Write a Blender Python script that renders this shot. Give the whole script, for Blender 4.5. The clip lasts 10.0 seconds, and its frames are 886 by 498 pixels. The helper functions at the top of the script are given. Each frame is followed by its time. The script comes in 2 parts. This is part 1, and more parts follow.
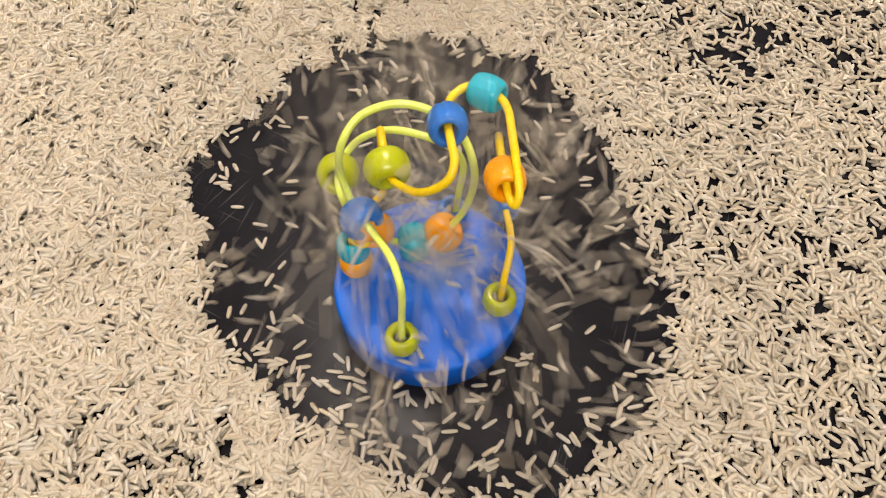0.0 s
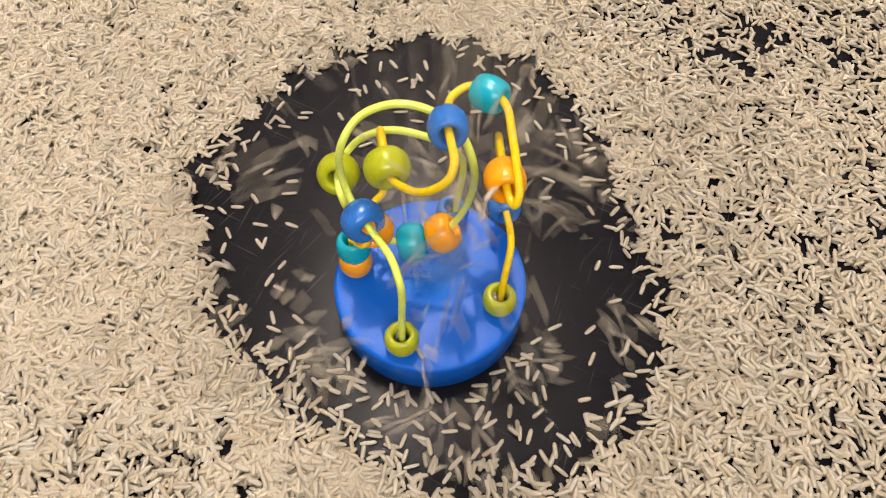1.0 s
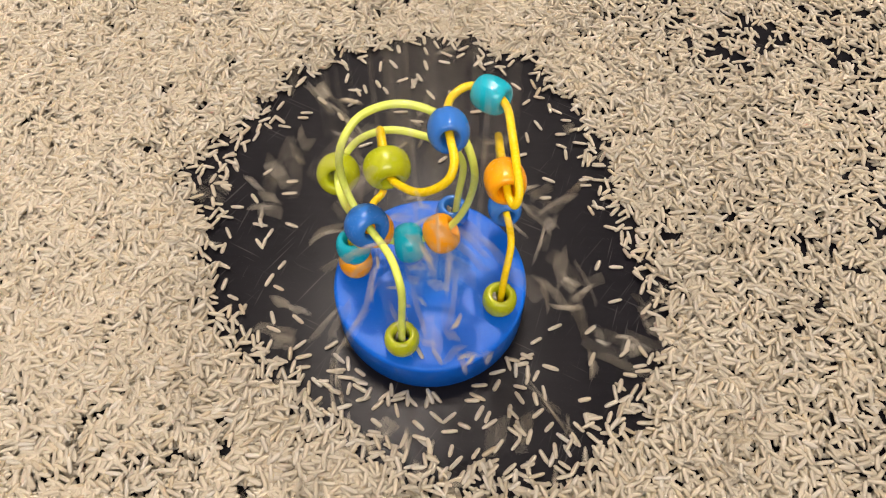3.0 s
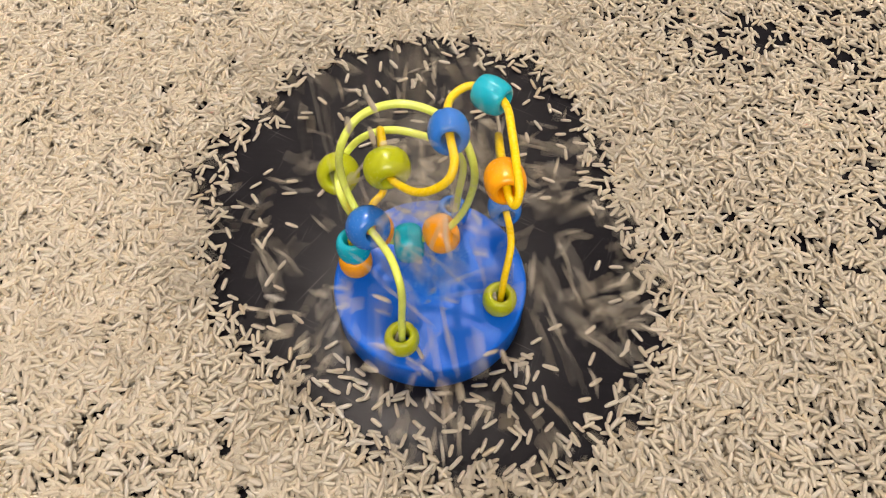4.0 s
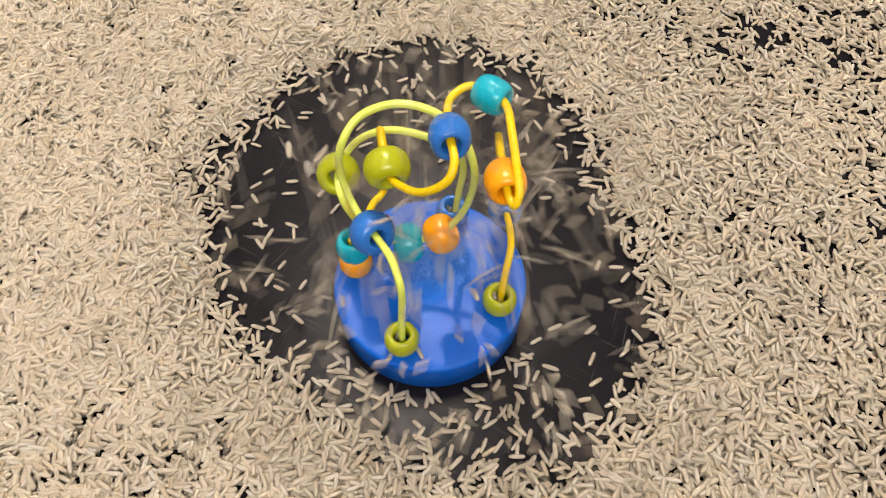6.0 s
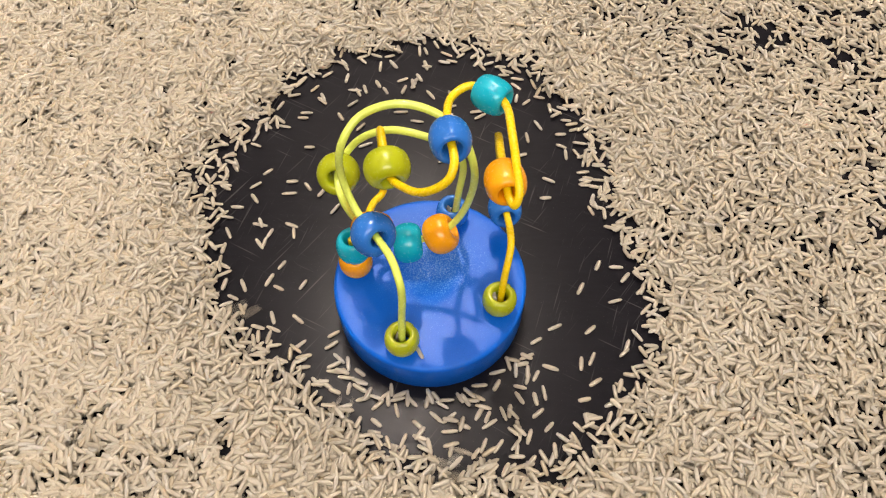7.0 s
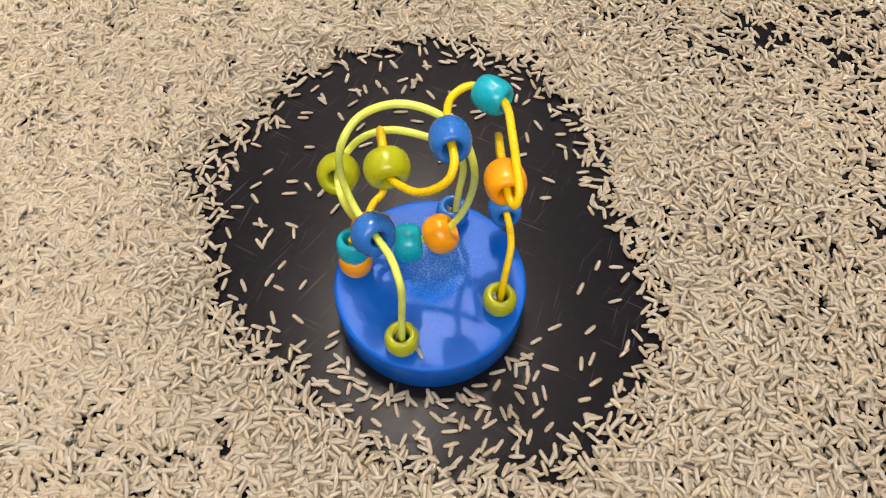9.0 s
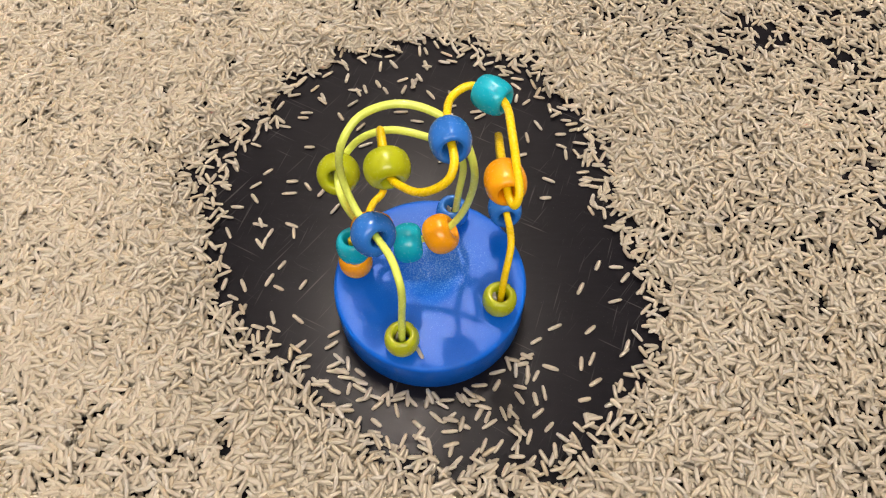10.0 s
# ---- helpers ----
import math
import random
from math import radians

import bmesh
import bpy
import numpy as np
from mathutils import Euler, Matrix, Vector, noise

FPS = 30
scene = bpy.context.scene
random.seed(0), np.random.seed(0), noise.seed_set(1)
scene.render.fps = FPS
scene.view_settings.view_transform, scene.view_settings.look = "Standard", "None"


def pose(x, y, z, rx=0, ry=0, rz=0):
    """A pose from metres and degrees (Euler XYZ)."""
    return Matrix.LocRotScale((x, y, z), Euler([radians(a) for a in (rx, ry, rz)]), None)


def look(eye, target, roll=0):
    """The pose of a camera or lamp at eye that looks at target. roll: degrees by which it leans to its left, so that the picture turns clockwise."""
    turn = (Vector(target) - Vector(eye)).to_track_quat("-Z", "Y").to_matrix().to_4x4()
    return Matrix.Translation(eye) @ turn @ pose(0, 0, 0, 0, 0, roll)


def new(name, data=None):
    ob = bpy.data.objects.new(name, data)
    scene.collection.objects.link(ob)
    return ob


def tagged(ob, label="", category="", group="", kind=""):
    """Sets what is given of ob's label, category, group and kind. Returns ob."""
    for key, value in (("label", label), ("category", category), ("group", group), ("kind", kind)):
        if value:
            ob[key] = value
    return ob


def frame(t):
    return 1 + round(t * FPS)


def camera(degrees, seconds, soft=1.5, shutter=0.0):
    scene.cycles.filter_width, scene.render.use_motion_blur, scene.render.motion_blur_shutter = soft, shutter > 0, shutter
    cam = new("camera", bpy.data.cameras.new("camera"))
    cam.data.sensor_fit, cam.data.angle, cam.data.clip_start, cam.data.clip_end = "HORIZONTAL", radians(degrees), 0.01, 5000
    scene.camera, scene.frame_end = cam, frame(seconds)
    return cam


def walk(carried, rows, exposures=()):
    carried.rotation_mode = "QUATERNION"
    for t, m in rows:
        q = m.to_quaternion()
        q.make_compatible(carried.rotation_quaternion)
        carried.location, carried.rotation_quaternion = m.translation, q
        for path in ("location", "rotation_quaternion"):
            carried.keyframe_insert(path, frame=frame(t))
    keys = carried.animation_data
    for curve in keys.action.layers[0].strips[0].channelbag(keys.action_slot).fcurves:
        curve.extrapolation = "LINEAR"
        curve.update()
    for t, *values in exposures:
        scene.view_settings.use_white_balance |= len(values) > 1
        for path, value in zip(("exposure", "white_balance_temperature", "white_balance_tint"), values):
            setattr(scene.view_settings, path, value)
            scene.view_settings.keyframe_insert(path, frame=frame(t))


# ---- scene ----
from mathutils import Quaternion

SECONDS = 10.0
cam = camera(62, SECONDS, soft=1.12, shutter=1.0)
CAM = pose(0.00602, -0.15727, 0.32793, 29.556, 0, 0)
walk(cam, [(0, CAM), (SECONDS, CAM)], exposures=[(0, 0.10), (1.5, 0.02), (4.0, 0.02), (5.5, 0.03), (8.2, 0.03), (8.8, -0.06), (SECONDS, -0.06)])

# ---- light: three bulbs in a row under the ceiling, bounced by the pale room ----
world = bpy.data.worlds.new("world")
world.use_nodes = True
world.node_tree.nodes["Background"].inputs[0].default_value = (1.0, 0.93, 0.83, 1)
world.node_tree.nodes["Background"].inputs[1].default_value = 0.05
scene.world = world


def bulb(name, place, power, radius):
    data = bpy.data.lights.new(name, "POINT")
    data.energy, data.shadow_soft_size, data.color = power, radius, (1.0, 0.88, 0.79)
    ob = new(name, data)
    ob.location = place


bulb("ceiling_bulb", (-0.10, 0.92, 2.05), 92, 0.022)
bulb("second_ceiling_bulb", (-0.08, 1.40, 2.05), 9, 0.04)
bulb("third_ceiling_bulb", (-0.12, 0.50, 2.05), 9, 0.03)


def soft_light(name, eye, target, wide, high, power):
    data = bpy.data.lights.new(name, "AREA")
    data.shape, data.size, data.size_y, data.energy, data.color = "RECTANGLE", wide, high, power, (1.0, 0.915, 0.86)
    new(name, data).matrix_world = look(eye, target)


# unseen soft fill added from the south to brighten south-facing sides
soft_light("south_fill_light", (0.1, -1.45, 1.75), (0, 0, 0.1), 1.5, 0.9, 38)
# weak overhead fill, added for softness; no known fixture
soft_light("overhead_fill_light", (0, -0.75, 2.28), (0, -0.7, 0), 2.2, 1.2, 8)


# ---- materials ----
def material(name, color, rough=0.5):
    m = bpy.data.materials.new(name)
    m.use_nodes = True
    b = m.node_tree.nodes["Principled BSDF"]
    b.inputs["Base Color"].default_value = (*color, 1)
    b.inputs["Roughness"].default_value = rough
    return m, m.node_tree.nodes, m.node_tree.links, b


def noise_node(nodes, links, scale, detail=4, stretch=None, rough=0.5):
    co = nodes.new("ShaderNodeTexCoord")
    n = nodes.new("ShaderNodeTexNoise")
    n.inputs["Scale"].default_value, n.inputs["Detail"].default_value = scale, detail
    n.inputs["Roughness"].default_value = rough
    if stretch:
        mp = nodes.new("ShaderNodeMapping")
        mp.inputs["Scale"].default_value = stretch
        links.new(co.outputs["Object"], mp.inputs[0])
        links.new(mp.outputs[0], n.inputs[0])
    else:
        links.new(co.outputs["Object"], n.inputs[0])
    return n


def ramp(nodes, links, source, stops):
    r = nodes.new("ShaderNodeValToRGB")
    e = r.color_ramp.elements
    while len(e) < len(stops):
        e.new(0.5)
    for k, (at, c) in enumerate(stops):
        e[k].position, e[k].color = at, (*c, 1)
    links.new(source, r.inputs[0])
    return r


def bump(nodes, links, source, b, strength, distance):
    n = nodes.new("ShaderNodeBump")
    n.inputs["Strength"].default_value, n.inputs["Distance"].default_value = strength, distance
    links.new(source, n.inputs["Height"])
    links.new(n.outputs[0], b.inputs["Normal"])
    return n


def plastic(name, color, rough=0.3):
    """Moulded plastic: faint mottling of its colour and gloss, a fine skin of relief."""
    m, nodes, links, b = material(name, color, rough)
    n = noise_node(nodes, links, 160, 5)
    dark = tuple(c * 0.95 for c in color)
    light = tuple(min(1, c * 1.03 + 0.002) for c in color)
    links.new(ramp(nodes, links, n.outputs[0], [(0.35, dark), (0.65, light)]).outputs[0], b.inputs["Base Color"])
    fine = noise_node(nodes, links, 900, 3)
    g = ramp(nodes, links, fine.outputs[0], [(0.3, (rough - 0.06,) * 3), (0.7, (rough + 0.1,) * 3)])
    links.new(g.outputs[0], b.inputs["Roughness"])
    bump(nodes, links, fine.outputs[0], b, 0.05, 0.0002)
    return m


BLUE = plastic("blue_plastic", (0.022, 0.17, 0.60), 0.2)
TEAL = plastic("teal_plastic", (0.003, 0.42, 0.56), 0.2)
ORANGE = plastic("orange_plastic", (0.98, 0.385, 0.003), 0.2)
OLIVE = plastic("green_plastic", (0.43, 0.475, 0.006), 0.2)
LIME_COAT = plastic("lime_coating", (0.80, 0.92, 0.15), 0.22)
YELLOW_COAT = plastic("yellow_coating", (0.95, 0.66, 0.004), 0.24)


def worn_glare_blue():
    """The base's plastic, finely scuffed, with lamp glare painted as a pale bloom on its top."""
    m, nodes, links, b = material("scuffed_blue_plastic_with_glare", (0.02, 0.12, 0.55), 0.4)
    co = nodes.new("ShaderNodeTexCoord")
    # lamp glare put into the colour: paler towards the middle of the top
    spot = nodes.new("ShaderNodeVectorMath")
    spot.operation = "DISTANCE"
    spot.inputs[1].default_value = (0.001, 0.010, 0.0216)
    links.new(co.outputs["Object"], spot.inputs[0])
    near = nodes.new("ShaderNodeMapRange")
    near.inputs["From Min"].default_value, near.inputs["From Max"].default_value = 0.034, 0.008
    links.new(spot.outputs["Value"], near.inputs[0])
    n = noise_node(nodes, links, 1700, 8, rough=0.7)
    big = noise_node(nodes, links, 70, 4)
    add = nodes.new("ShaderNodeMath")
    add.operation = "MULTIPLY_ADD"
    links.new(near.outputs[0], add.inputs[0])
    add.inputs[1].default_value = 0.2
    links.new(n.outputs[0], add.inputs[2])
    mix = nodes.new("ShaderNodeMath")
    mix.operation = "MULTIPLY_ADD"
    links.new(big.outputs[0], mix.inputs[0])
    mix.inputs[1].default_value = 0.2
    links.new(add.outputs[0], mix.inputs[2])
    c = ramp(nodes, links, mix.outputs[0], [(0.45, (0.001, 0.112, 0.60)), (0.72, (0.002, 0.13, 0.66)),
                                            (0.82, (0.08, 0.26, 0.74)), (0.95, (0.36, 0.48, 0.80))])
    links.new(c.outputs[0], b.inputs["Base Color"])
    g = ramp(nodes, links, mix.outputs[0], [(0.4, (0.22,) * 3), (0.8, (0.48,) * 3)])
    links.new(g.outputs[0], b.inputs["Roughness"])
    b.inputs["Specular IOR Level"].default_value = 0.24
    bump(nodes, links, n.outputs[0], b, 0.2, 0.0002)
    return m


def rice_skin():
    """Polished long-grain rice: milky, slightly see-through, each grain of its own tone."""
    m, nodes, links, b = material("white_rice", (0.8, 0.72, 0.56), 0.42)
    geo = nodes.new("ShaderNodeNewGeometry")
    info = nodes.new("ShaderNodeObjectInfo")
    add = nodes.new("ShaderNodeMath")
    add.operation = "ADD"
    links.new(geo.outputs["Random Per Island"], add.inputs[0])
    links.new(info.outputs["Random"], add.inputs[1])
    fr = nodes.new("ShaderNodeMath")
    fr.operation = "FRACT"
    links.new(add.outputs[0], fr.inputs[0])
    c = ramp(nodes, links, fr.outputs[0], [(0.0, (0.61, 0.52, 0.375)), (0.12, (0.65, 0.58, 0.46)),
                                           (0.8, (0.672, 0.612, 0.50)), (1.0, (0.715, 0.67, 0.59))])
    n = noise_node(nodes, links, 900, 3)
    mx = nodes.new("ShaderNodeMix")
    mx.data_type, mx.blend_type = "RGBA", "MULTIPLY"
    mx.inputs[0].default_value = 0.5
    links.new(c.outputs[0], mx.inputs[6])
    links.new(ramp(nodes, links, n.outputs[0], [(0.3, (0.86, 0.84, 0.80)), (0.6, (1, 1, 1))]).outputs[0], mx.inputs[7])
    links.new(mx.outputs[2], b.inputs["Base Color"])
    b.inputs["Specular IOR Level"].default_value = 0.3
    b.subsurface_method = "BURLEY"
    b.inputs["Subsurface Weight"].default_value = 0.8
    b.inputs["Subsurface Radius"].default_value = (1.0, 0.92, 0.78)
    b.inputs["Subsurface Scale"].default_value = 0.0009
    thin = nodes.new("ShaderNodeBsdfTranslucent")
    links.new(mx.outputs[2], thin.inputs[0])
    both = nodes.new("ShaderNodeMixShader")
    both.inputs[0].default_value = 0.30
    links.new(b.outputs[0], both.inputs[1])
    links.new(thin.outputs[0], both.inputs[2])
    links.new(both.outputs[0], nodes["Material Output"].inputs[0])
    return m


def black_wood():
    """Black satin-lacquered board with fine grain across, scratches and rice dust."""
    m, nodes, links, b = material("black_lacquered_wood", (0.016, 0.015, 0.016), 0.38)
    grain = noise_node(nodes, links, 60, 6, (1.0, 6, 1), 0.65)
    dust = noise_node(nodes, links, 1500, 3)
    cloud = noise_node(nodes, links, 14, 4)
    d = ramp(nodes, links, dust.outputs[0], [(0.68, (0, 0, 0)), (0.74, (1, 1, 1))])
    c = ramp(nodes, links, grain.outputs[0], [(0.3, (0.0070, 0.0066, 0.0090)), (0.6, (0.0088, 0.0083, 0.0112)), (0.8, (0.012, 0.0112, 0.0152))])
    mx = nodes.new("ShaderNodeMix")
    mx.data_type = "RGBA"
    links.new(c.outputs[0], mx.inputs[6])
    mx.inputs[7].default_value = (0.22, 0.20, 0.18, 1)
    sc = nodes.new("ShaderNodeMath")
    sc.operation = "MULTIPLY"
    links.new(d.outputs[0], sc.inputs[0])
    links.new(ramp(nodes, links, cloud.outputs[0], [(0.4, (0.1,) * 3), (0.75, (0.6,) * 3)]).outputs[0], sc.inputs[1])
    links.new(sc.outputs[0], mx.inputs[0])
    last = mx.outputs[2]
    co = nodes.new("ShaderNodeTexCoord")
    for stretch, turn in (((28, 700, 1), 0.5), ((22, 620, 1), -0.9), ((30, 800, 1), 1.9)):
        way = nodes.new("ShaderNodeMapping")
        way.inputs["Rotation"].default_value = (0, 0, turn)
        long_ = nodes.new("ShaderNodeMapping")
        long_.inputs["Scale"].default_value = stretch
        scratch = nodes.new("ShaderNodeTexNoise")
        scratch.inputs["Scale"].default_value, scratch.inputs["Detail"].default_value = 1.0, 1.0
        links.new(co.outputs["Object"], way.inputs[0])
        links.new(way.outputs[0], long_.inputs[0])
        links.new(long_.outputs[0], scratch.inputs[0])
        thin = ramp(nodes, links, scratch.outputs[0], [(0.685, (0, 0, 0)), (0.77, (0.6, 0.6, 0.6))])
        over = nodes.new("ShaderNodeMix")
        over.data_type = "RGBA"
        links.new(thin.outputs[0], over.inputs[0])
        links.new(last, over.inputs[6])
        over.inputs[7].default_value = (0.085, 0.08, 0.08, 1)
        last = over.outputs[2]
    links.new(last, b.inputs["Base Color"])
    g = ramp(nodes, links, grain.outputs[0], [(0.3, (0.17,) * 3), (0.7, (0.23,) * 3)])
    links.new(g.outputs[0], b.inputs["Roughness"])
    b.inputs["Specular IOR Level"].default_value = 0.13
    bump(nodes, links, grain.outputs[0], b, 0.06, 0.0004)
    return m


def plaster(name, color):
    m, nodes, links, b = material(name, color, 0.85)
    n = noise_node(nodes, links, 6, 6)
    links.new(ramp(nodes, links, n.outputs[0], [(0.3, tuple(c * 0.92 for c in color)), (0.7, color)]).outputs[0], b.inputs["Base Color"])
    bump(nodes, links, noise_node(nodes, links, 220, 3).outputs[0], b, 0.15, 0.002)
    return m


SCUFFED_GLARE = worn_glare_blue()
RICE = rice_skin()
BOARD = black_wood()
WALL = plaster("pale_wall_paint", (0.40, 0.38, 0.36))


# ---- the room: black board below, pale walls and ceiling ----
def link_mesh(name, verts, faces, mat, smooth=False):
    me = bpy.data.meshes.new(name)
    me.from_pydata(verts, [], faces)
    me.materials.append(mat)
    if smooth:
        me.shade_smooth()
    me.update()
    return me


def slab(name, x0, y0, z0, x1, y1, z1, mat, label, category):
    bm = bmesh.new()
    bmesh.ops.create_cube(bm, size=1)
    for v in bm.verts:
        v.co = Vector(((x0, x1)[v.co.x > 0], (y0, y1)[v.co.y > 0], (z0, z1)[v.co.z > 0]))
    me = bpy.data.meshes.new(name)
    bm.to_mesh(me)
    bm.free()
    me.materials.append(mat)
    return tagged(new(name, me), label, category, kind="structure")


ROOM, HIGH = 1.6, 2.3
slab("floor", -ROOM, -ROOM, -0.03, ROOM, ROOM, 0, BOARD, "black satin wooden floor with fine grain and scratches", "floor")
slab("ceiling", -ROOM, -ROOM, HIGH, ROOM, ROOM, HIGH + 0.1, WALL, "plain pale ceiling over the floor", "ceiling")
slab("wall_north", -ROOM, ROOM, -0.03, ROOM, ROOM + 0.1, HIGH, WALL, "plain pale plastered wall of the room", "wall")
slab("wall_south", -ROOM, -ROOM - 0.1, -0.03, ROOM, -ROOM, HIGH, WALL, "plain pale plastered wall of the room", "wall")
slab("wall_east", ROOM, -ROOM, -0.03, ROOM + 0.1, ROOM, HIGH, WALL, "plain pale plastered wall of the room", "wall")
slab("wall_west", -ROOM - 0.1, -ROOM, -0.03, -ROOM, ROOM, HIGH, WALL, "plain pale plastered wall of the room", "wall")

# ---- the bead toy ----
MM = 0.001
BASE_R, BASE_H = 0.045, 0.0216


def lathe(profile, around):
    """Verts and faces of a closed profile of (radius, height) turned about z."""
    n = len(profile)
    verts, faces = [], []
    for k in range(around):
        a = 2 * math.pi * k / around
        for r, z in profile:
            verts.append((r * math.cos(a), r * math.sin(a), z))
    for k in range(around):
        j = (k + 1) % around
        for i in range(n):
            i2 = (i + 1) % n
            faces.append((k * n + i, j * n + i, j * n + i2, k * n + i2))
    return verts, faces


def part(name, mesh, parent, label=""):
    ob = new(name, mesh)
    ob.parent = parent
    return tagged(ob, label)


toy = tagged(new("bead_maze_toy"), "wire bead maze toy with blue round base standing in rice", "toy")
toy.empty_display_size = 0.02


def base_mesh():
    r, h = BASE_R, BASE_H
    prof = [(r - 0.0008, 0.0), (r, 0.0010), (r, h - 0.0020)]
    for k in range(1, 7):
        a = k / 6 * math.pi / 2
        prof.append((r - 0.0018 * (1 - math.cos(a)), h - 0.0020 + 0.0019 * math.sin(a)))
    prof += [(r - 0.005, h), (0.030, h), (0.016, h), (0.0004, h), (0.0004, 0.0)]
    v, f = lathe(prof, 96)
    return link_mesh("base", v, f, SCUFFED_GLARE, True)


part("base", base_mesh(), toy, "thick round blue plastic base, top scuffed and painted with lamp glare")

LIME = [(-12.2, -32.7, 20.9), (-11.2, -30.2, 47.0), (-10.3, -29.5, 63.0), (-10.8, -27.3, 71.0), (-14.1, -18.6, 75.0), (-22.6, -3.0, 69.5),
        (-30.4, 9.5, 67.0), (-35.5, 17.5, 79.0), (-33.0, 17.4, 101.7), (-26.0, 25.1, 108.5), (-12.0, 28.1, 112.5), (1.9, 25.7, 111.0),
        (12.7, 20.2, 105.0), (17.9, 12.9, 95.0), (17.5, 16.3, 66.0), (11.4, 17.2, 45.0), (3.7, 16.0, 36.5), (-10.2, 13.9, 33.0),
        (-19.1, 14.2, 34.0), (-27.4, 17.0, 38.0), (-33.4, 15.1, 53.0), (-37.0, 16.4, 66.0), (-39.0, 23.8, 68.0), (-38.7, 33.0, 67.5),
        (-34.1, 38.2, 72.0), (-25.8, 37.2, 82.0), (-14.8, 35.2, 88.0), (-0.7, 31.6, 88.0), (9.8, 30.9, 81.5), (14.5, 30.3, 72.0),
        (13.2, 30.7, 49.0), (11.2, 32.2, 20.9)]
YELLOW_UP = [(31.9, -13.2, 20.9), (33.1, -8.0, 40.1), (35.5, 1.3, 48.8), (35.8, 10.3, 48.2), (34.9, 22.6, 43.7),
             (34.0, 33.3, 40.5), (32.5, 37.8, 52.3), (29.5, 33.1, 79.5), (28.6, 30.9, 89.8), (28.2, 17.9, 98.5),
             (28.6, -0.5, 106.4), (30.1, -10.3, 105.5), (31.7, -13.5, 106.0), (33.1, -11.3, 109.5), (32.3, -3.4, 114.0),
             (30.9, 10.5, 117.3), (29.5, 29.9, 111.0), (24.3, 35.8, 110.9), (16.1, 39.6, 109.6), (9.7, 35.5, 108.4)]
YELLOW_DOWN = [(7.5, 22.7, 112.7), (8.6, 7.5, 117.8), (10.0, -3.7, 118.4), (8.2, -8.1, 114.8), (3.2, -8.9, 109.7),
               (-3.1, -6.1, 103.3), (-9.7, 0.4, 97.8), (-14.5, 7.6, 93.8), (-16.6, 16.1, 96.3), (-18.4, 24.7, 101.2),
               (-19.2, 27.7, 85.7), (-19.7, 26.4, 64.2), (-20.6, 23.9, 58.2), (-24.2, 19.9, 57.1),
               (-26.0, 13.1, 57.8), (-24.2, 4.2, 57.4), (-28.0, 0.6, 53.0), (-34.5, 7.2, 46.4), (-34.3, 8.2, 36.6), (-34.2, 6.4, 20.9)]


def glide(points, per=10):
    """A smooth line through the bends of a wire, in metres."""
    p = np.array(points) * MM
    p = np.vstack([2 * p[0] - p[1], p, 2 * p[-1] - p[-2]])
    out = []
    for i in range(1, len(p) - 2):
        a, b, c, d = p[i - 1:i + 3]
        ta, tb, tc = (max(1e-6, np.linalg.norm(q - w)) ** 0.5 for q, w in ((b, a), (c, b), (d, c)))
        m1 = (b - a) / ta - (c - a) / (ta + tb) + (c - b) / tb
        m2 = (c - b) / tb - (d - b) / (tb + tc) + (d - c) / tc
        m1, m2 = m1 * tb, m2 * tb
        for k in range(per):
            u = k / per
            out.append((2 * u**3 - 3 * u**2 + 1) * b + (u**3 - 2 * u**2 + u) * m1 + (3 * u**2 - 2 * u**3) * c + (u**3 - u**2) * m2)
    out.append(p[-2])
    out = np.array(out)
    for _ in range(3):
        out[1:-1] = 0.5 * out[1:-1] + 0.25 * (out[:-2] + out[2:])
    return out


def tube(name, line, radius, mat, sides=14):
    verts, faces = [], []
    tang = np.gradient(line, axis=0)
    tang /= np.linalg.norm(tang, axis=1)[:, None]
    n = np.cross(tang[0], (0.3, 1, 0.2))
    for p, t in zip(line, tang):
        n = n - t * (n @ t)
        n /= np.linalg.norm(n)
        b = np.cross(t, n)
        for k in range(sides):
            a = 2 * math.pi * k / sides
            verts.append(tuple(p + radius * (math.cos(a) * n + math.sin(a) * b)))
    for i in range(len(line) - 1):
        for k in range(sides):
            j = (k + 1) % sides
            faces.append((i * sides + k, i * sides + j, (i + 1) * sides + j, (i + 1) * sides + k))
    faces.append(tuple(range(sides))[::-1])
    faces.append(tuple(range(len(verts) - sides, len(verts))))
    return link_mesh(name, verts, faces, mat, True)


lime_line, yellow_line = glide(LIME), glide(YELLOW_UP + YELLOW_DOWN)
WIRE = 0.00162
part("wire", tube("lime_wire", lime_line, WIRE, LIME_COAT), toy, "bent lime green coated wire")
part("wire", tube("yellow_wire", yellow_line, WIRE, YELLOW_COAT), toy, "bent yellow coated wire")


def bead_mesh(name, dia, long, hole, mat, round_=0.8):
    """A barrel bead, bored through, its moulding seam a hairline groove along one side."""
    r, l, h = dia / 2, long / 2, hole / 2
    prof = []
    lip = h + 0.0007
    for k in range(17):
        a = -math.pi / 2 + math.pi * k / 16
        c, s = math.cos(a), math.sin(a)
        prof.append((lip + (r - lip) * abs(c) ** round_, l * s))
    prof += [(h, l - 0.0006), (h, 0.0), (h, -l + 0.0006)]
    v, f = lathe(prof, 40)
    n = len(prof)
    for i in range(17):
        x, y, z = v[i]
        v[i] = (x - 0.0004, y, z)
    return link_mesh(name, v, f, mat, True)


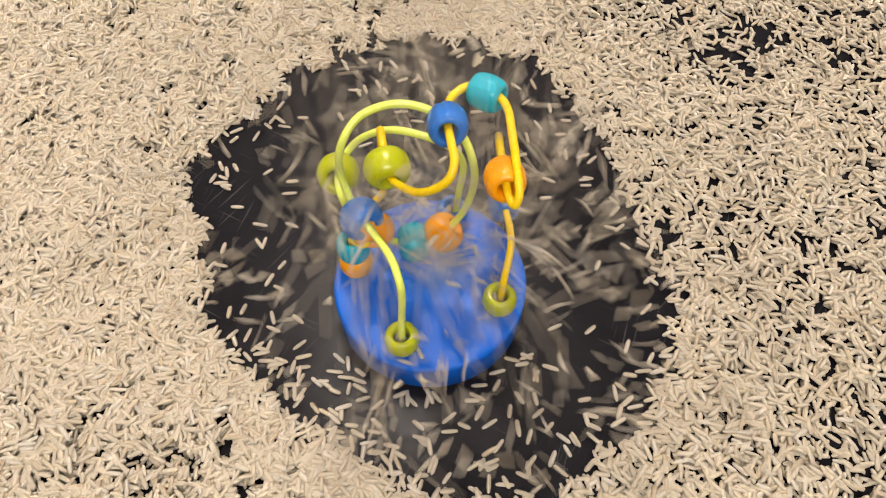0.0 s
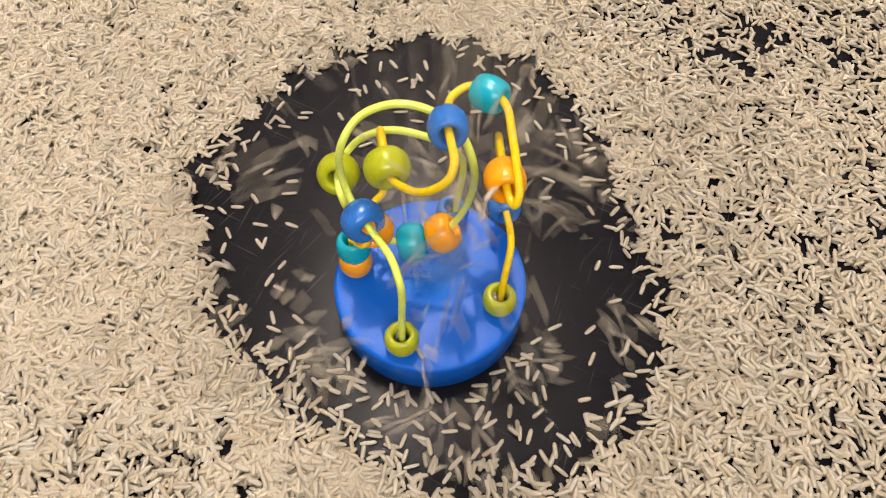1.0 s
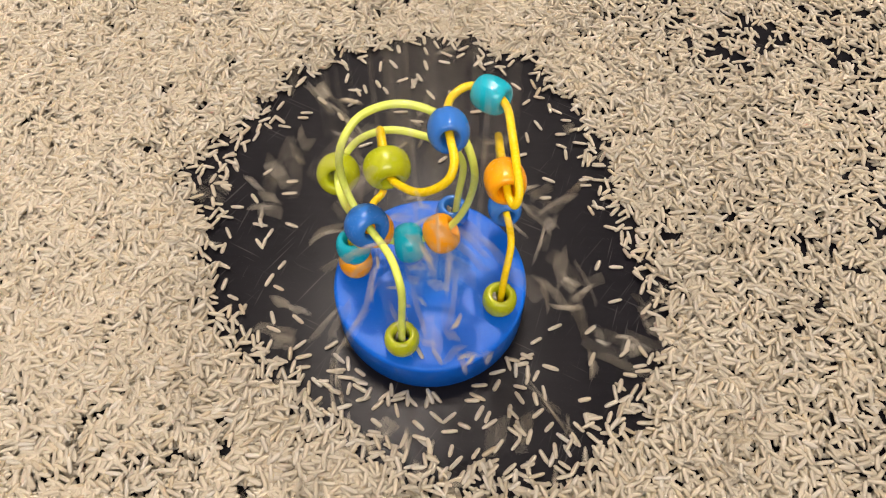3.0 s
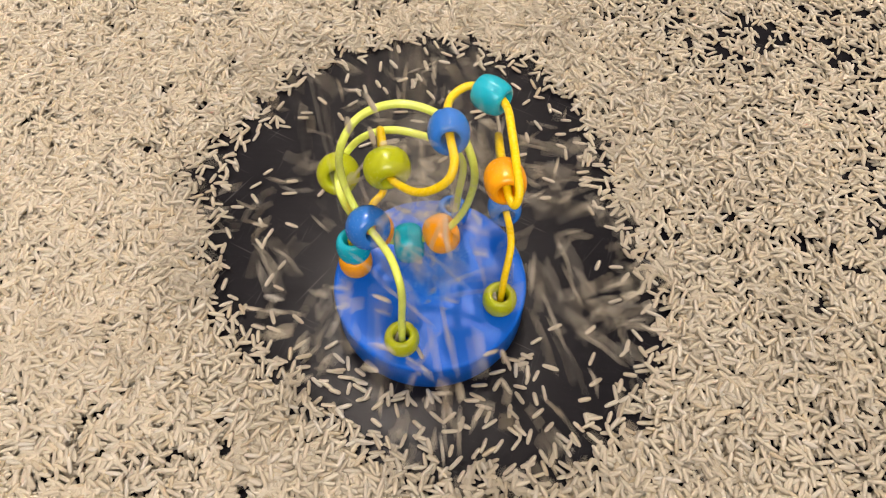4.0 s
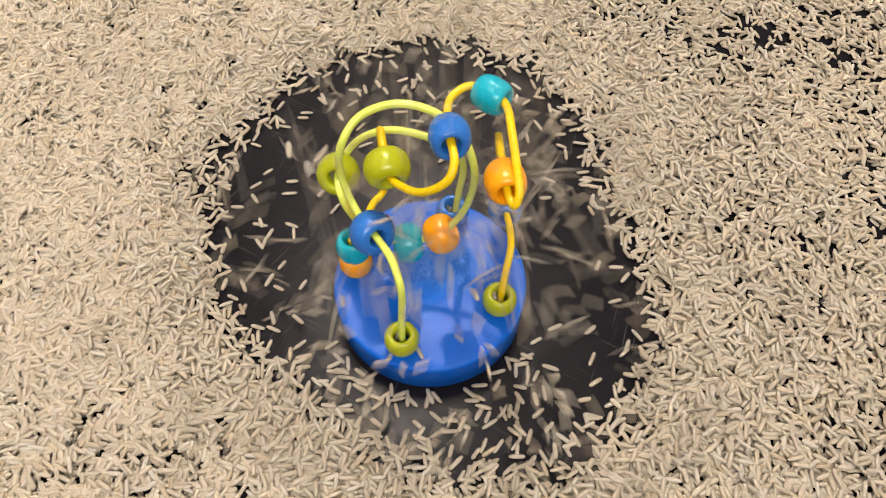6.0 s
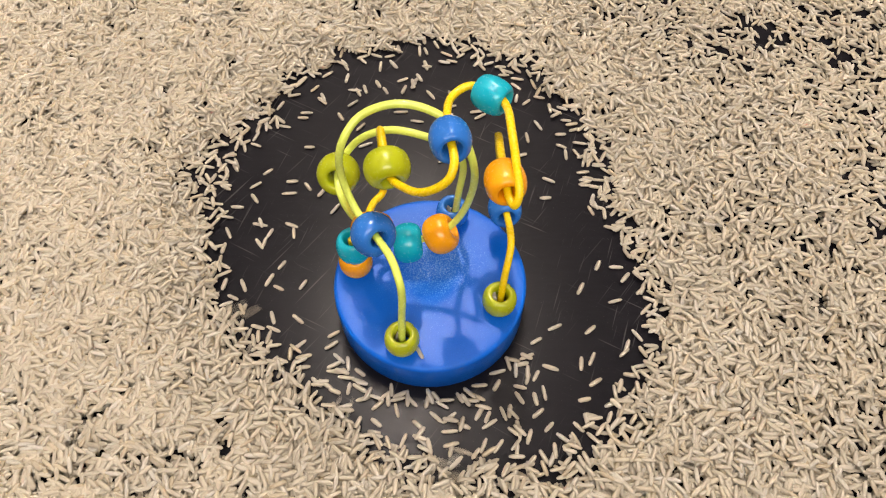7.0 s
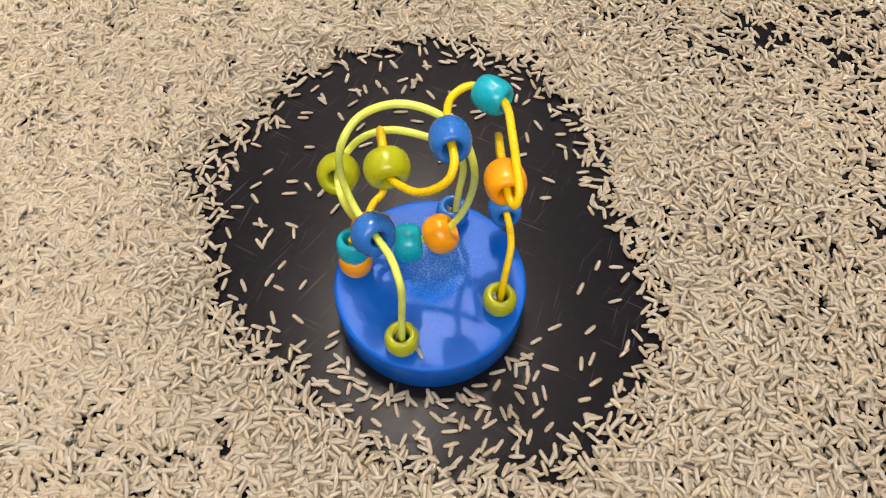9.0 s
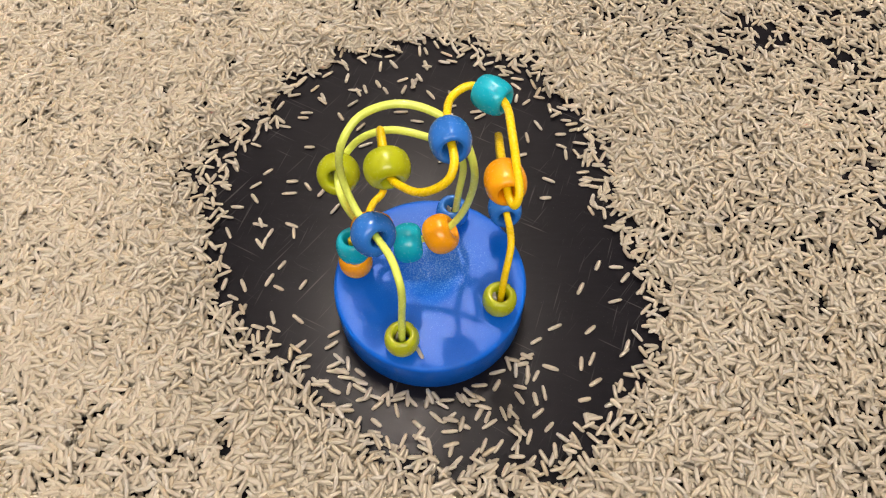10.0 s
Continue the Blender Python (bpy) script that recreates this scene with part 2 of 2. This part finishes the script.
def frame_on(line, i, drop=0.0, turn=0.0, tip=0.0):
    """The pose of a bead threaded on a wire at a place along it, sagging by its loose hole."""
    i = min(max(i, 1.0), len(line) - 2.0)
    k = int(i)
    p = line[k] * (1 - (i - k)) + line[min(k + 1, len(line) - 1)] * (i - k)
    lo, hi = max(0, k - 5), min(len(line) - 1, k + 6)
    t = Vector(line[hi] - line[lo]).normalized()
    q = t.to_track_quat("Z", "Y")
    down = Vector((0, 0, -1))
    down -= t * t.dot(down)
    return Matrix.Translation(Vector(p) + down * drop) @ Matrix.Rotation(radians(tip), 4, "X") @ q.to_matrix().to_4x4() @ pose(0, 0, 0, 0, 0, turn)


def nearest(line, x, y, z):
    return float(np.argmin(((line - np.array((x, y, z)) * MM) ** 2).sum(1)))


STOPS = [("green", OLIVE, (-12.0, -32.2)), ("green", OLIVE, (31.5, -13.0)), ("blue", BLUE, (10.6, 33.8)), ("orange", ORANGE, (-34.4, 6.7))]
stop_long = 0.0118
for word, mat, (x, y) in STOPS:
    ob = part("stop_bead", bead_mesh("stop_bead", 0.0156, stop_long, 0.0076, mat), toy, word + " plastic stop bead fixed on the base")
    ob.matrix_basis = pose(x * MM, y * MM, BASE_H + stop_long / 2, 0, 0, 40)

WHEEL, BARREL = (0.0188, 0.0132), (0.0156, 0.0142)
# degrees by which a loose bead hangs askew on its thin wire
TIP = {"front_blue": -13, "far_green": -32, "high_green": -10, "high_orange": -8, "top_blue": -6}
# word, material, wire, place on it (mm), size, sag, rolled by
BEADS = {
    "front_blue": ("blue", BLUE, lime_line, (-22.6, -3.0, 69.5), WHEEL, 0.0012, 200),
    "low_orange": ("orange", ORANGE, lime_line, (3.9, 16.3, 36.5), WHEEL, 0.0012, 30),
    "low_teal": ("teal", TEAL, lime_line, (-10.2, 13.9, 33.0), WHEEL, 0.0012, 70),
    "far_green": ("green", OLIVE, lime_line, (-38.9, 28.4, 67.8), WHEEL, 0.0012, 120),
    "top_blue": ("blue", BLUE, yellow_line, (8.6, 7.5, 117.8), (0.0158, 0.0150), 0.0008, 12),
    "top_teal": ("teal", TEAL, yellow_line, (25.5, 35.5, 110.5), (0.0146, 0.0134), 0.0018, 10),
    "high_green": ("green", OLIVE, yellow_line, (-15.6, 12.0, 95.0), WHEEL, 0.0012, 60),
    "high_orange": ("orange", ORANGE, yellow_line, (28.6, -0.5, 106.4), (0.0158, 0.0142), 0.001, 100),
    "back_blue": ("blue", BLUE, yellow_line, (34.4, 28.0, 42.0), BARREL, 0.001, 50),
    "left_orange": ("orange", ORANGE, yellow_line, (-24.4, 5.5, 58.1), WHEEL, 0.001, 20),
    "left_teal": ("teal", TEAL, yellow_line, (-34.0, 8.2, 39.0), BARREL, 0.0, 20),
}
bead_of = {}
for key, (word, mat, line, at, (dia, long), sag, roll) in BEADS.items():
    ob = part("bead", bead_mesh("bead", dia, long, 0.0072, mat), toy, word + " plastic bead threaded on the wire")
    i = nearest(line, *at)
    south = frame_on(line, i).to_quaternion().inverted() @ Vector((0, -0.5, 0.87))
    roll += math.degrees(math.atan2(south.y, south.x))
    ob.matrix_basis = frame_on(line, i, sag, roll, TIP.get(key, 0))
    bead_of[key] = (ob, line, i, sag, roll)

# how far along its wire each loose bead stands as the rice shakes it down
SLIDES = {
    "front_blue": [(0, 57.0), (1, 56.0), (2.5, 54.3), (4.5, 53.0), (5.5, 51.4), (6.9, 50.2)],
    "low_orange": [(0, 157.8), (2.5, 158.7), (6.9, 159.2)],
    "low_teal": [(0, 168.3), (1, 168.9), (2.5, 169.8), (6.9, 170.2)],
    "top_blue": [(0, 203.6), (1, 204.8), (2.5, 205.7), (4.5, 207.2), (5.5, 208.0), (6.9, 209.8)],
    "top_teal": [(0, 171.6), (1, 170.4), (2.5, 169.4), (6.9, 169.0)],
    "back_blue": [(0, 47.5), (1, 46.4), (2.5, 45.0), (6.9, 44.2)],
    "high_orange": [(0, 101.0), (3, 101.6), (6.9, 102.0)],
}

# ---- rice ----
# reach of the bare board round the toy, every 15 degrees, in mm: before the pour and after it
HOLE = [115, 113, 118, 139, 157, 172, 180, 181, 169, 162, 152, 122, 115, 104, 92, 83, 82, 92, 94, 99, 108, 114, 116, 119]
LEFT = [113, 112, 113, 122, 147, 163, 172, 175, 160, 152, 136, 118, 110, 93, 84, 81, 79, 84, 90, 94, 97, 104, 111, 112]
rng = np.random.default_rng(11)


def hole_radius(a, reach=HOLE):
    k = (np.asarray(a) % (2 * math.pi)) / (2 * math.pi) * 24
    i = np.floor(k).astype(int)
    h = np.array(reach + reach[:1]) * MM
    return h[i % 24] * (1 - (k - i)) + h[(i % 24) + 1] * (k - i)


def grain_form(sides=6, rings=((-0.47, 0.54), (-0.32, 0.94), (0.22, 1.0), (0.462, 0.60))):
    """Verts and faces of one grain, 1 long along x: a long body with blunt ends, a little flat."""
    verts = [(-0.5, 0, 0)]
    for x, r in rings:
        for k in range(sides):
            a = 2 * math.pi * k / sides
            verts.append((x, r * 0.5 * math.cos(a), r * 0.5 * math.sin(a)))
    verts.append((0.5, 0, 0))
    faces = [(0, 1 + (k + 1) % sides, 1 + k) for k in range(sides)]
    for i in range(len(rings) - 1):
        for k in range(sides):
            a, b = 1 + i * sides + k, 1 + i * sides + (k + 1) % sides
            faces.append((a, b, b + sides, a + sides))
    e, last = len(verts) - 1, 1 + (len(rings) - 1) * sides
    faces += [(last + k, last + (k + 1) % sides, e) for k in range(sides)]
    return np.array(verts), faces


CELL = 0.0012
GX0, GX1, GY0, GY1 = -0.40, 0.40, -0.17, 0.30
height = np.zeros((int((GX1 - GX0) / CELL) + 1, int((GY1 - GY0) / CELL) + 1))


def settle(x, y, yaw, long, wide, thick, cap=1.0):
    """Lays a grain on what lies below it: its middle's height and its pitch."""
    c, s = math.cos(yaw), math.sin(yaw)
    low = []
    cells = []
    for u in (-0.42, -0.2, 0.0, 0.2, 0.42):
        i = int((x + u * long * c - GX0) / CELL)
        j = int((y + u * long * s - GY0) / CELL)
        i, j = min(max(i, 0), height.shape[0] - 1), min(max(j, 0), height.shape[1] - 1)
        cells.append((i, j))
        low.append(height[i, j])
    a, b = max(low[0], low[1]), max(low[3], low[4])
    mid = max((a + b) / 2, low[2])
    pitch = math.atan2(b - a, long * 0.7)
    pitch = max(-0.2, min(0.2, pitch))
    if mid > cap:
        # worked down among its neighbours
        mid = cap - rng.uniform(0, 0.0022)
        pitch = 0.6 * pitch + rng.normal(0, 0.10)
    for u, (i, j) in zip((-0.42, -0.2, 0.0, 0.2, 0.42), cells):
        top = mid + math.tan(pitch) * u * long + thick * 0.32
        height[max(0, i - 0):i + 2, max(0, j - 0):j + 2] = np.maximum(height[max(0, i - 0):i + 2, max(0, j - 0):j + 2], top)
    return mid + thick * 0.5 + 0.0001, pitch


def on_base(x, y, extra=0.003):
    return math.hypot(x, y) < BASE_R + extra


def sparse(x, y):
    """How thick the rice lies: well covered round the west, thin with black gaps in the east."""
    n = noise.noise(Vector((x * 26, y * 26, 3.1))) * 0.55 + noise.noise(Vector((x * 70, y * 70, 8.4))) * 0.45
    broad = noise.noise(Vector((x * 13, y * 13, 21.0)))
    east = min(1.0, max(0.0, (x - 0.05) / 0.09))
    d = 0.97 + 0.14 * n - east * (0.36 - 0.40 * n - 0.30 * broad)
    corner = max(0.0, 1 - math.hypot((x - 0.200) / 0.075, (y - 0.165) / 0.065))
    return max(0.06, d - (0.42 - 0.40 * n) * corner)


form, form_faces = grain_form()
form_faces = [np.array(f) for f in form_faces]
coarse, coarse_faces = grain_form(5, ((-0.40, 0.75), (0.0, 1.04), (0.40, 0.75)))
coarse_faces = [np.array(f) for f in coarse_faces]


def rice_bed(count):
    verts, faces, base = [], [], 0
    fringe = count // 7
    xs = np.concatenate([rng.uniform(-0.31, 0.31, count), rng.uniform(-0.39, 0.39, fringe)])
    ys = np.concatenate([rng.uniform(-0.110, 0.228, count), rng.uniform(-0.165, 0.295, fringe)])
    for k, (x, y) in enumerate(zip(xs, ys)):
        reach = 0.203 + 0.29 * (y + 0.110)
        deep = k < count * 0.55 or k >= count
        out = max(abs(x - 0.006) - reach, y - 0.228, -0.110 - y, 0.0)
        if k >= count and (out == 0.0 or rng.random() > math.exp(-out / 0.045)):
            continue
        if deep and x > 0.05 and rng.random() < 0.6:
            continue
        if abs(x - 0.006) > reach and k < count:
            continue
        a, r = math.atan2(y, x), math.hypot(x, y)
        edge = float(hole_radius(a)) * (1 + 0.07 * noise.noise(Vector((x * 45, y * 45, 0.5))) + 0.06 * noise.noise(Vector((x * 120, y * 120, 4.5))))
        if r < edge + rng.exponential(0.006) - 0.004 or rng.random() > sparse(x, y):
            continue
        # small pits where the board shows through
        if noise.noise(Vector((x * 95, y * 95, 12.0))) + 0.5 * noise.noise(Vector((x * 18, y * 18, 2.0))) > 0.46 and rng.random() < 0.93:
            continue
        if noise.noise(Vector((x * 210, y * 210, 30.0))) + 0.3 * noise.noise(Vector((x * 30, y * 30, 9.0))) > 0.47 and rng.random() < 0.85:
            continue
        yaw = rng.uniform(0, 2 * math.pi)
        long, wide = rng.normal(0.0073, 0.0008), rng.normal(0.00218, 0.0002)
        thick = wide * 0.66
        cap = min(0.0044 if x > 0.06 else 0.0066, 0.0012 + 0.16 * (r - edge)) + 0.0008 * noise.noise(Vector((x * 50, y * 50, 6.0)))
        z, pitch = settle(x, y, yaw, long, wide, thick, max(0.0, cap))
        m = Euler((0, -pitch, yaw)).to_matrix()
        q = (coarse if deep else form) * (long, wide, thick)
        q = q @ np.array(m).T + (x, y, z)
        verts.append(q)
        faces += [(f + base).tolist() for f in (coarse_faces if deep else form_faces)]
        base += len(q)
    me = link_mesh("rice_bed", np.concatenate(verts).tolist(), faces, RICE, True)
    return tagged(new("rice_bed", me), "thick scatter of uncooked white long-grain rice round the toy", "rice", kind="stuff")


rice_bed(100000)

grain_meshes = []
for k in range(8):
    long, wide = rng.normal(0.0072, 0.0006), rng.normal(0.00214, 0.00016)
    grain_meshes.append((link_mesh("rice_grain", (form * (long, wide, wide * 0.66)).tolist(), [f.tolist() for f in form_faces], RICE, True), long, wide))


def grain(label, group):
    me, long, wide = grain_meshes[rng.integers(8)]
    return tagged(new("rice_grain", me), label, "rice grain", group), long, wide


def loose_place():
    """Somewhere on the bare board, rather near its edge and towards the south."""
    while True:
        if rng.random() < 0.07:
            # rolled up against the base's south side
            a, r = rng.uniform(-2.7, -0.5), BASE_R + 0.0045 + rng.exponential(0.006)
            return r * math.cos(a), r * math.sin(a)
        a = rng.uniform(0, 2 * math.pi)
        u = 1.02 - abs(rng.normal(0, 0.15)) if rng.random() < 0.75 else rng.uniform(0.4, 0.98)
        r = float(hole_radius(a, LEFT)) * u
        x, y = r * math.cos(a), r * math.sin(a)
        if on_base(x, y, 0.004) or u < 0.3:
            continue
        if rng.random() < (0.68 if y < -0.03 else 0.22 if x > 0.03 and u < 0.85 else 0.55):
            return x, y


for _ in range(245):
    x, y = loose_place()
    ob, long, wide = grain("single white rice grain lying on the black board", "loose rice grains")
    yaw = rng.uniform(0, 2 * math.pi)
    z, pitch = settle(x, y, yaw, long, wide, wide * 0.66)
    ob.matrix_basis = Matrix.Translation((x, y, z)) @ Euler((0, -pitch, yaw)).to_matrix().to_4x4()

# grains caught in the bores of the stop beads
for x, y, yaw in ((-14.2, -31.0, 60), (29.3, -11.6, 100), (28.9, -13.6, 70), (8.4, 34.4, 20), (8.9, 36.0, 130)):
    ob, long, wide = grain("white rice grain caught in a bead's bore", "caught rice grains")
    ob.matrix_basis = pose(x * MM, y * MM, BASE_H + 0.0042, 0, -62, yaw)
ob, long, wide = grain("white rice grain lying on the blue base", "loose rice grains")
ob.matrix_basis = pose(-0.0045, -0.0362, BASE_H + 0.0009, 0, 0, 118)

# ---- the pour: grains drop on the toy, bounce off and come to rest ----
POUR_Z, LEAVE = 0.46, 0.6
POURED = 2900


def pinch_mesh(count, wide=0.009):
    """A grain, or a few that fly close together."""
    verts, faces, base = [], [], 0
    for k in range(count):
        q = form * (rng.normal(0.0072, 0.0006), rng.normal(0.00214, 0.00016), 0.00142)
        q = q @ np.array(Euler((0, rng.normal(0, 0.05), rng.uniform(0, 6.28))).to_matrix()).T
        a = 2.1 * k + rng.uniform(0, 1.2)
        far = 0.0 if count == 1 else rng.uniform(0.004, wide)
        verts.append(q + (far * math.cos(a), far * math.sin(a), rng.uniform(0, 0.0004)))
        faces += [(f + base).tolist() for f in form_faces]
        base += len(form)
    return link_mesh("poured_rice", np.concatenate(verts).tolist(), faces, RICE, True)


singles = [pinch_mesh(1) for k in range(8)]
pinches = [pinch_mesh(k) for k in (2, 3, 2, 3, 2, 3, 2, 3)]
sprinkles = [pinch_mesh(k, 0.013) for k in (3, 4, 5, 4, 3, 5, 4, 5)]


def struck_at():
    """The frame at which a pinch strikes: the pour swells and ebbs, and ends."""
    while True:
        f = rng.uniform(-14, 199)
        t = f / FPS
        swell = 0.62 + 0.38 * math.cos(2 * math.pi * (t - 0.1) / 1.85)
        swell *= 1.0 if t < 2.6 else 0.6
        if t > 5.9:
            swell *= max(0.08, 1 - (t - 5.9) / 0.9)
        if rng.random() < 0.1 + 0.9 * swell:
            return int(round(f))


def resting_place():
    """Where a pinch ends: on the bare board, along the bed's edge, or out on the bed."""
    kind = rng.random()
    if kind < 0.065:
        return (*loose_place(), singles)
    a = rng.uniform(0, 2 * math.pi)
    inner, outer = float(hole_radius(a, LEFT)), float(hole_radius(a))
    if kind < 0.42:
        r = rng.uniform(inner - 0.003, outer + 0.010) + rng.normal(0, 0.004)
        return r * math.cos(a), r * math.sin(a), singles if rng.random() < 0.5 else pinches
    if rng.random() < 0.3:
        a = rng.normal(-0.1, 0.9)
    r = float(hole_radius(a)) * rng.uniform(1.06, 1.9)
    return min(max(r * math.cos(a), -0.26), 0.29), min(max(r * math.sin(a), -0.12), 0.22), sprinkles


def pour_rows():
    """Poses of every poured pinch, frame by frame while it flies."""
    made = []
    for land in sorted(struck_at() for k in range(POURED)):
        while True:
            sx, sy = rng.normal(0.006, 0.021), rng.normal(0.018, 0.017)
            if math.hypot(sx, sy) < 0.06:
                break
        # it strikes the base, the board or, higher up, a bead or a wire
        hit_z = rng.uniform(0.03, 0.11) if rng.random() < 0.35 else BASE_H + 0.004 if on_base(sx, sy, 0) else 0.004
        ex, ey, choice = resting_place()
        ob = tagged(new("poured_rice", choice[rng.integers(8)]), "white rice grains poured on the toy", "rice", kind="stuff")
        yaw = rng.uniform(0, 2 * math.pi)
        z, pitch = settle(ex, ey, yaw, 0.0073 if choice is singles else 0.014, 0.0021, 0.00142, 0.0064)
        rest = (Matrix.Translation((ex, ey, z + 0.0001)) @ Euler((0, -pitch, yaw)).to_matrix().to_4x4())
        spin = Vector((rng.normal(), rng.normal(), rng.normal())).normalized()
        top = POUR_Z + rng.uniform(0, 0.03)
        fall_t = (-LEAVE + math.sqrt(LEAVE ** 2 + 2 * 9.81 * (top - hit_z))) / 9.81
        fall = int(math.ceil(fall_t * FPS))
        hops = [int(rng.integers(4, 8)), int(rng.integers(4, 7)), int(rng.integers(3, 6))]
        turn = rng.uniform(0.1, 0.3) if choice is sprinkles else rng.uniform(0.3, 0.9)
        q1 = rest.to_quaternion()

        def tumbled(left):
            return (Quaternion(spin, turn * left) @ q1).to_matrix().to_4x4()

        keys = []
        for f in range(0, fall + 1):
            t = fall_t * f / fall
            keys.append((land - fall + f, Matrix.Translation((sx, sy, top - LEAVE * t - 4.905 * t * t)) @ tumbled(sum(hops) + 0.3 * (fall - f))))
        # hop by hop, each shorter than the last and a little off the straight way
        at, now, side = Vector((sx, sy, hit_z)), land, Vector((ey - sy, sx - ex, 0))
        for k, share in enumerate((rng.uniform(0.42, 0.6), rng.uniform(0.75, 0.9), 1.0)):
            to = Vector((sx + (ex - sx) * share, sy + (ey - sy) * share, 0)) + side * (rng.normal(0, 0.10) if k < 2 else 0.0)
            to.z = z + 0.0001 if k == 2 else max(z, BASE_H + 0.003 if on_base(to.x, to.y, 0.003) else 0.0)
            T = hops[k] / FPS
            lift = 9.81 * (1.0, 0.7, 0.35)[k]
            vz = (to.z - at.z) / T + lift * T / 2
            for f in range(1, hops[k] + 1):
                t, w = f / FPS, f / hops[k]
                p = at.lerp(to, w)
                p.z = at.z + vz * t - lift * t * t / 2
                keys.append((now + f, Matrix.Translation(p) @ tumbled(sum(hops[k:]) - f)))
            at, now = to, now + hops[k]
        made.append((ob, keys))
    return made


def motions():
    for ob, keys in pour_rows():
        first = [m for f, m in keys if f <= 0]
        rows = [(0, first[-1] if first else keys[0][1])] + [(f / FPS, m) for f, m in keys if f > 0]
        if rows[-1][0] < SECONDS:
            rows.append((SECONDS, rows[-1][1]))
        walk(ob, rows)
    shake = random.Random(5)
    for name, slide in SLIDES.items():
        ob, line, i, sag, roll = bead_of[name]
        tip = TIP.get(name, 0)
        rows = []
        for k in range(0, 70):
            t = k * 0.1
            at = float(np.interp(t, [q[0] for q in slide], [q[1] for q in slide])) + shake.uniform(-0.16, 0.16)
            rows.append((t, frame_on(line, at, sag, roll + shake.uniform(-3, 3), tip + shake.uniform(-2, 2))))
        at = slide[-1][1]
        rows += [(7.0, frame_on(line, at, sag, roll, tip)), (SECONDS, frame_on(line, at, sag, roll, tip))]
        walk(ob, rows)


motions()
